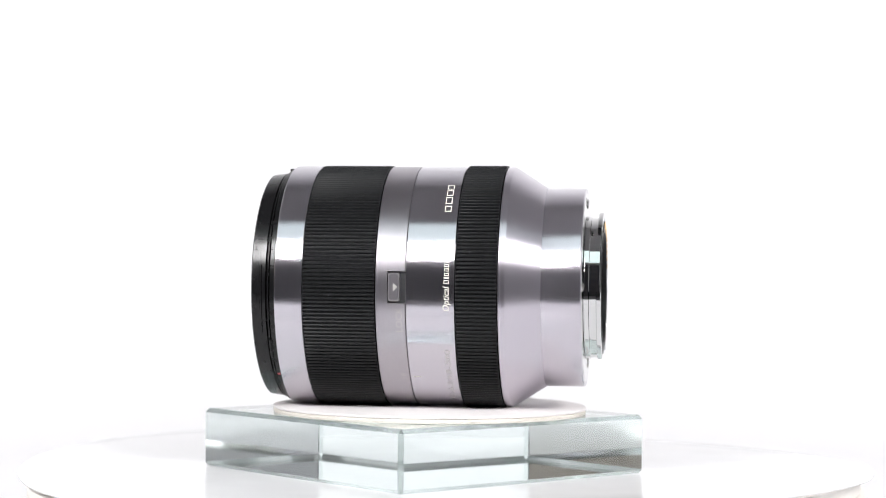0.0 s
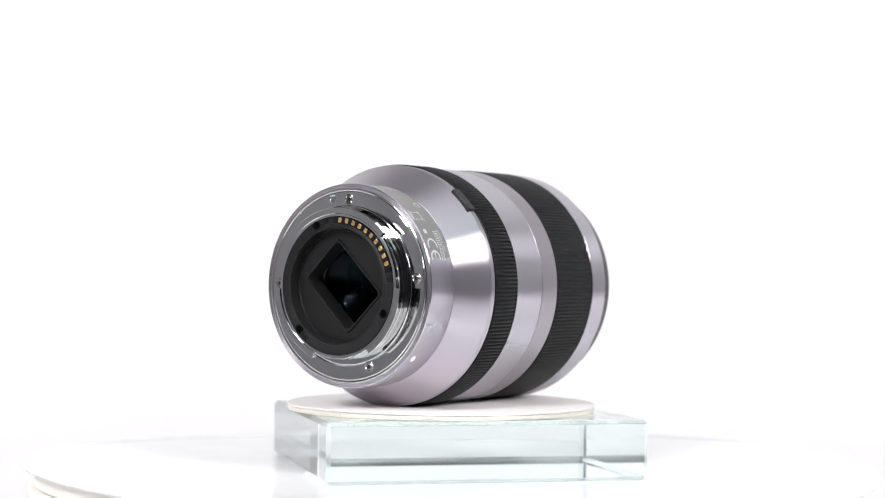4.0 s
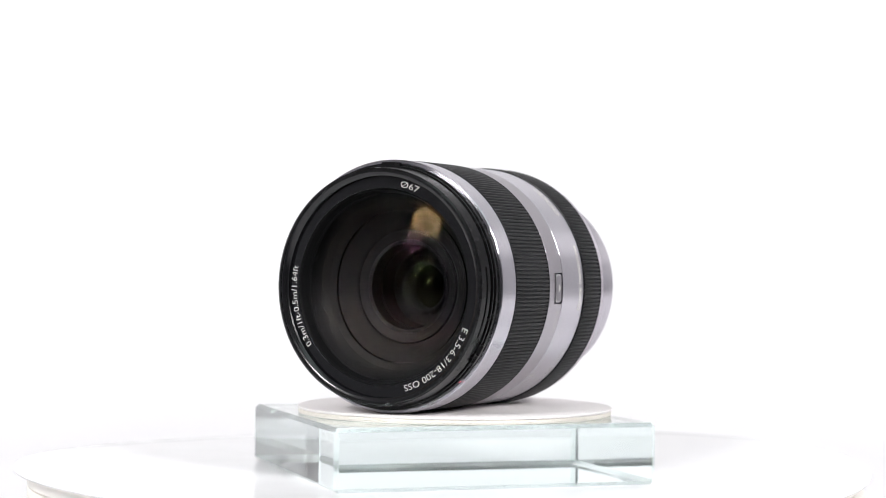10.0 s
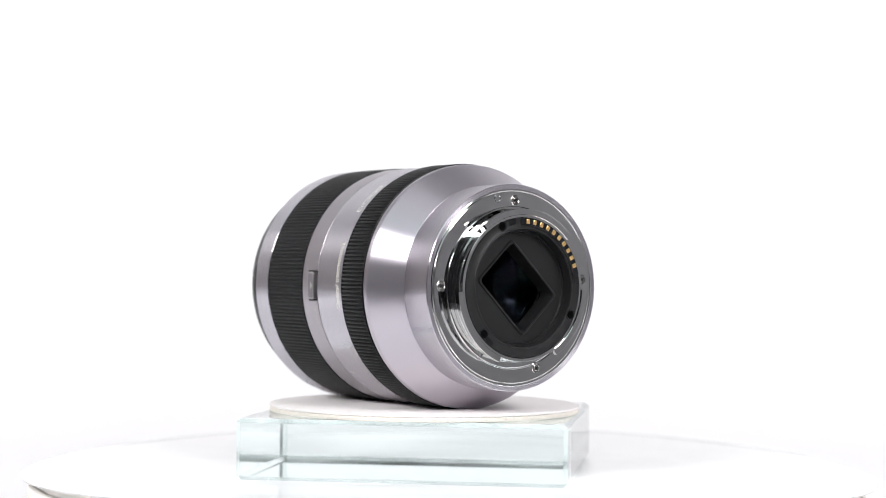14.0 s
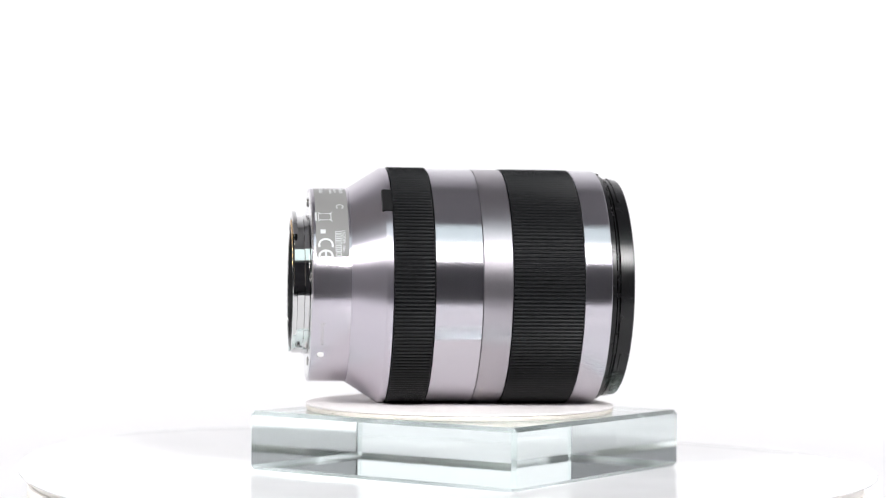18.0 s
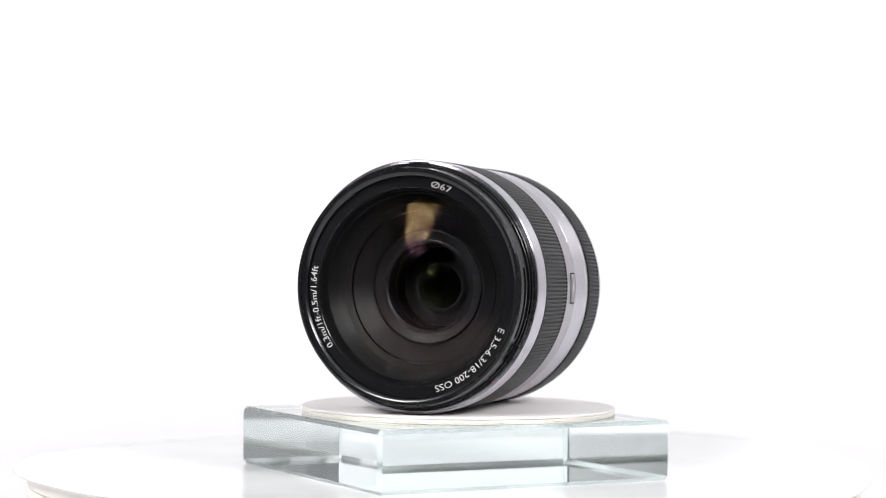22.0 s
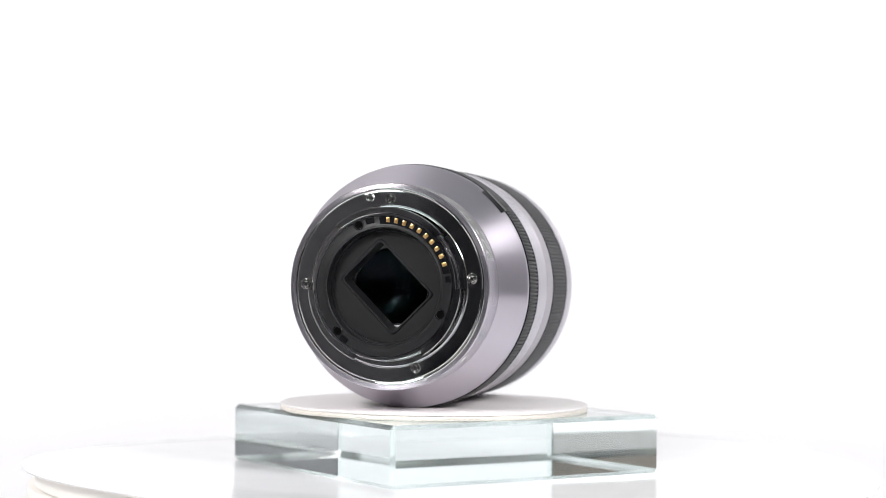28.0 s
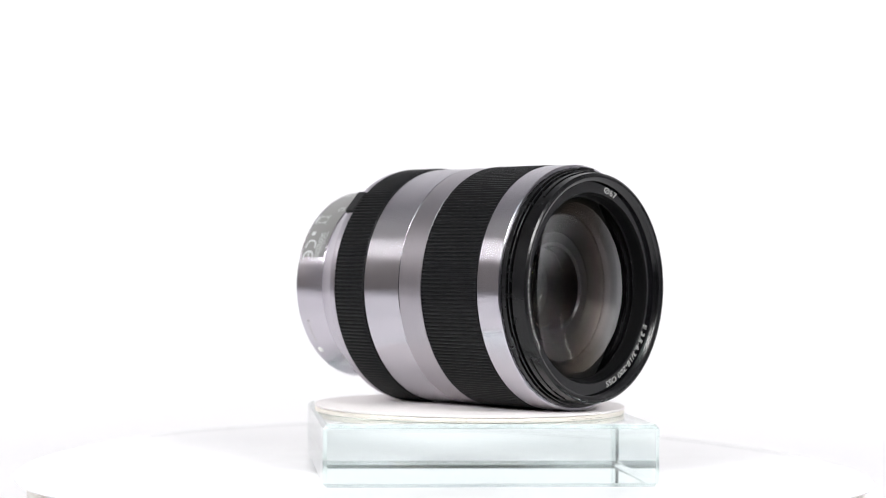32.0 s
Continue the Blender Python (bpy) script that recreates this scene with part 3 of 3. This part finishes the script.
    bm = bars([(-0.1, -2.0, 0.22, 4.0), (2.6, -1.6, 0.22, 3.2), (-0.1, 1.7, 2.9, 0.25), (0.3, -2.2, 2.2, 0.25), (-0.5, -3.2, 3.6, 0.6)])
    for sx in (1, -1):
        c = [bm.verts.new((1.3 + sx * x, y, 0)) for x, y in ((-2.1, -2.2), (-1.9, -2.35), (2.1, 2.2), (1.9, 2.35))]
        bm.faces.new(c)
    P("bin_mark", around(bm, 96.6, 31.45, 45.5, 0.06), PALE, "pale crossed bin mark", sticker)
    P("lettering", around(letters("E-mount", 2.1, 8.2), 97.8, 31.45, 338.0), FAINT, "faint printed word", rear)
    # mount
    flange = P("mount_flange", revolve(cut([(99.9, 22.5), (100.85, 22.5), (100.85, 24.2), (100.7, 24.3), (100.7, 24.6), (100.85, 24.7), (100.85, 28.9), (100.75, 29.0), (100.75, 29.3), (100.85, 29.4), (100.85, 29.8), (100.6, 30.05), (99.6, 30.05), (99.6, 22.5)], 0.08), 200), CHROME, "shiny steel mount plate", sharp=6)
    for a, r in ((89.2, 26.6), (5.7, 26.2), (289.7, 26.0), (179.0, 26.4)):
        screw(flange, a, r, 100.87)
    bm = revolve([(100.86, 0.0), (100.86, 0.75), (101.0, 1.0), (101.0, 1.2), (100.84, 1.4)], 24, closed=False)
    for v in bm.verts:
        v.co.y += 0.0277 * math.cos(radians(102.8))
        v.co.z += 0.0277 * math.sin(radians(102.8))
    P("lock_pin_hole", bm, CHROME, "chrome-rimmed hole for the lock pin", flange, sharp=20)
    P("bayonet_tube", revolve(cut([(100.9, 21.2), (100.9, 22.6), (102.6, 22.6), (102.6, 22.2), (105.9, 22.2), (105.9, 21.2)], 0.08), 160), CHROME, "chrome bayonet tube")
    for a0, a1 in ((183.0, 248.0), (301.7, 358.8), (42.4, 128.2)):
        P("bayonet_lug", revolve(cut([(104.9, 22.0), (104.9, 23.9), (106.3, 23.9), (106.3, 22.0)], 0.12), 40, a0=a0, a1=a1), CHROME, "chrome bayonet lug")
    pin = revolve(cut([(-0.45, 0.0), (-0.45, 0.45), (0.45, 0.45), (0.45, 0.0)], 0.1), 16)
    pin.transform(Matrix.Rotation(radians(302), 4, "X") @ Matrix.Translation((0.1040, 0.0226, 0)) @ Matrix.Rotation(radians(90), 4, "Z"))
    P("stop_pin", pin, STEEL, "small steel stop pin")
    pin = revolve(cut([(-0.45, 0.0), (-0.45, 0.5), (0.45, 0.5), (0.45, 0.0)], 0.1), 16)
    pin.transform(Matrix.Rotation(radians(130.4), 4, "X") @ Matrix.Translation((0.1033, 0.0226, 0)) @ Matrix.Rotation(radians(90), 4, "Z"))
    P("stop_pin", pin, STEEL, "small steel stop pin")
    P("mount_liner", revolve(cut([(97.0, 17.6), (105.6, 17.6), (106.4, 17.75), (106.4, 18.2), (106.1, 18.35), (106.1, 21.1), (97.0, 21.1)], 0.08), 160), MATT, "black plastic ring inside the mount")
    pad = P("contact_block", revolve(cut([(105.6, 18.9), (106.35, 18.9), (106.35, 21.1), (105.6, 21.1)], 0.08), 48, a0=12, a1=94), GLOSS, "black block with gold contacts")
    for k in range(10):
        a = 86.5 - k * 66.5 / 9
        bm = box(0.1062, 0.10655, -0.00062, 0.00062, 0.01935, 0.02085, 0.00018)
        bm.transform(Matrix.Rotation(radians(a - 90), 4, "X"))
        P("contact", bm, GOLD, "", pad)
    for a, r in ((113.7, 20.2), (223.5, 19.9), (335.3, 19.6)):
        # no opening here: a raised black disc puts the hole's shade into colour
        bm = revolve([(106.12, 0.0), (106.13, 0.95), (106.1, 1.2)], 20, closed=False)
        for v in bm.verts:
            v.co.y += r / 1000 * math.cos(radians(a))
            v.co.z += r / 1000 * math.sin(radians(a))
        hole = P("liner_hole_shade", bm, VELVET, "black disc standing for the shade in a screw hole")
        # a raised lip round the hole, open outwards
        rim = revolve(cut([(106.0, 1.25), (106.34, 1.3), (106.34, 1.6), (106.0, 1.65)], 0.05), 28, a0=a + 70, a1=a + 290)
        for v in rim.verts:
            v.co.y += r / 1000 * math.cos(radians(a))
            v.co.z += r / 1000 * math.sin(radians(a))
        P("pocket_lip", rim, GLOSS, "shiny lip of the screw pocket", hole)
    # raised black pieces give the liner's recesses their shade by colour
    for a0, a1 in ((99.0, 106.5), (4.0, 9.5), (228.5, 236.0)):
        P("notch_shade", revolve(cut([(105.7, 19.3), (106.16, 19.3), (106.16, 21.05), (105.7, 21.05)], 0.06), 8, a0=a0, a1=a1), GLOSS, "raised shiny black piece whose colour stands for a recess's shade")
    # rear mask: a disc with an oblong window that slopes inwards
    bm = bmesh.new()
    n, turn = 96, radians(134.75)

    def edge(a, w, hh, rr=1.3):
        c, s = abs(math.cos(a - turn)), abs(math.sin(a - turn))
        q = min(w / max(c, 1e-6), hh / max(s, 1e-6))
        x, y = w - rr, hh - rr
        if q * c > x and q * s > y:
            d = c * x + s * y
            q = d + math.sqrt(max(d * d - x * x - y * y + rr * rr, 0))
        return q
    corner = [turn + sx + math.atan2(8.3, 11.3) * sy + radians(d) for sx in (0, math.pi) for sy in (1, -1) for d in (-7.3, -4.9, -2.6, 0, 2.6, 4.9, 7.3)]
    angles = sorted([2 * math.pi * k / n for k in range(n)] + [c % (2 * math.pi) for c in corner])
    loops = []
    for u, f in ((103.2, lambda a: 17.6), (103.2, lambda a: 16.9), (102.6, lambda a: 16.7), (102.6, lambda a: edge(a, 12.1, 9.1)), (103.0, lambda a: edge(a, 11.8, 8.8)), (103.0, lambda a: edge(a, 11.3, 8.3)), (98.0, lambda a: edge(a, 10.6, 7.6)), (97.6, lambda a: edge(a, 10.9, 7.9)), (97.6, lambda a: 17.6)):
        loops.append([bm.verts.new((u / 1000, f(a) / 1000 * math.cos(a), f(a) / 1000 * math.sin(a))) for a in angles])
    m = len(angles)
    for p, q in zip(loops, loops[1:] + loops[:1]):
        for i in range(m):
            bm.faces.new((p[i], p[(i + 1) % m], q[(i + 1) % m], q[i]))
    bmesh.ops.recalc_face_normals(bm, faces=bm.faces)
    P("rear_mask", bm, MATT, "black mask with a slanting oblong window")
    bm = dome(96.4, 11.4, 4.6, 1.0, 64, 12)
    P("rear_element", bm, (VIOLETGLASS, REARGLASS), "rear glass")
    P("rear_cell", revolve(cut([(96.9, 11.45), (96.3, 11.5), (96.3, 17.4), (97.5, 17.4), (97.5, 11.9)], 0.1), 96), SHINY, "black ring round the rear glass")
    # the thing's own origin lies under its middle, where it rests
    for child in ob.children:
        if "element" in child.name:
            child.visible_shadow = False
        child.location = (-0.053, 0, 0.0384)
    return ob


lens = camera_lens()


# ---- motion of the turntable and all that stands on it ----
def motions():
    z0 = TOP + 0.0001
    seats = ((platter, pose(-0.0001, 0.0013, TOP)),
             (block, pose(-0.00789, -0.00264, z0, 0, 0, 40.8)),
             (mat_disc, pose(-0.0055, -0.0049, z0 + 0.0189)),
             (lens, pose(-0.05582, 0.0004, 0.1045, 0, 0, -7.35) @ pose(0.053, 0, -0.0384)))
    for thing, seat in seats:
        walk(thing, [(k / 2, pose(0, 0, 0, 0, 0, TURN * k / 2) @ seat) for k in range(65)])


motions()
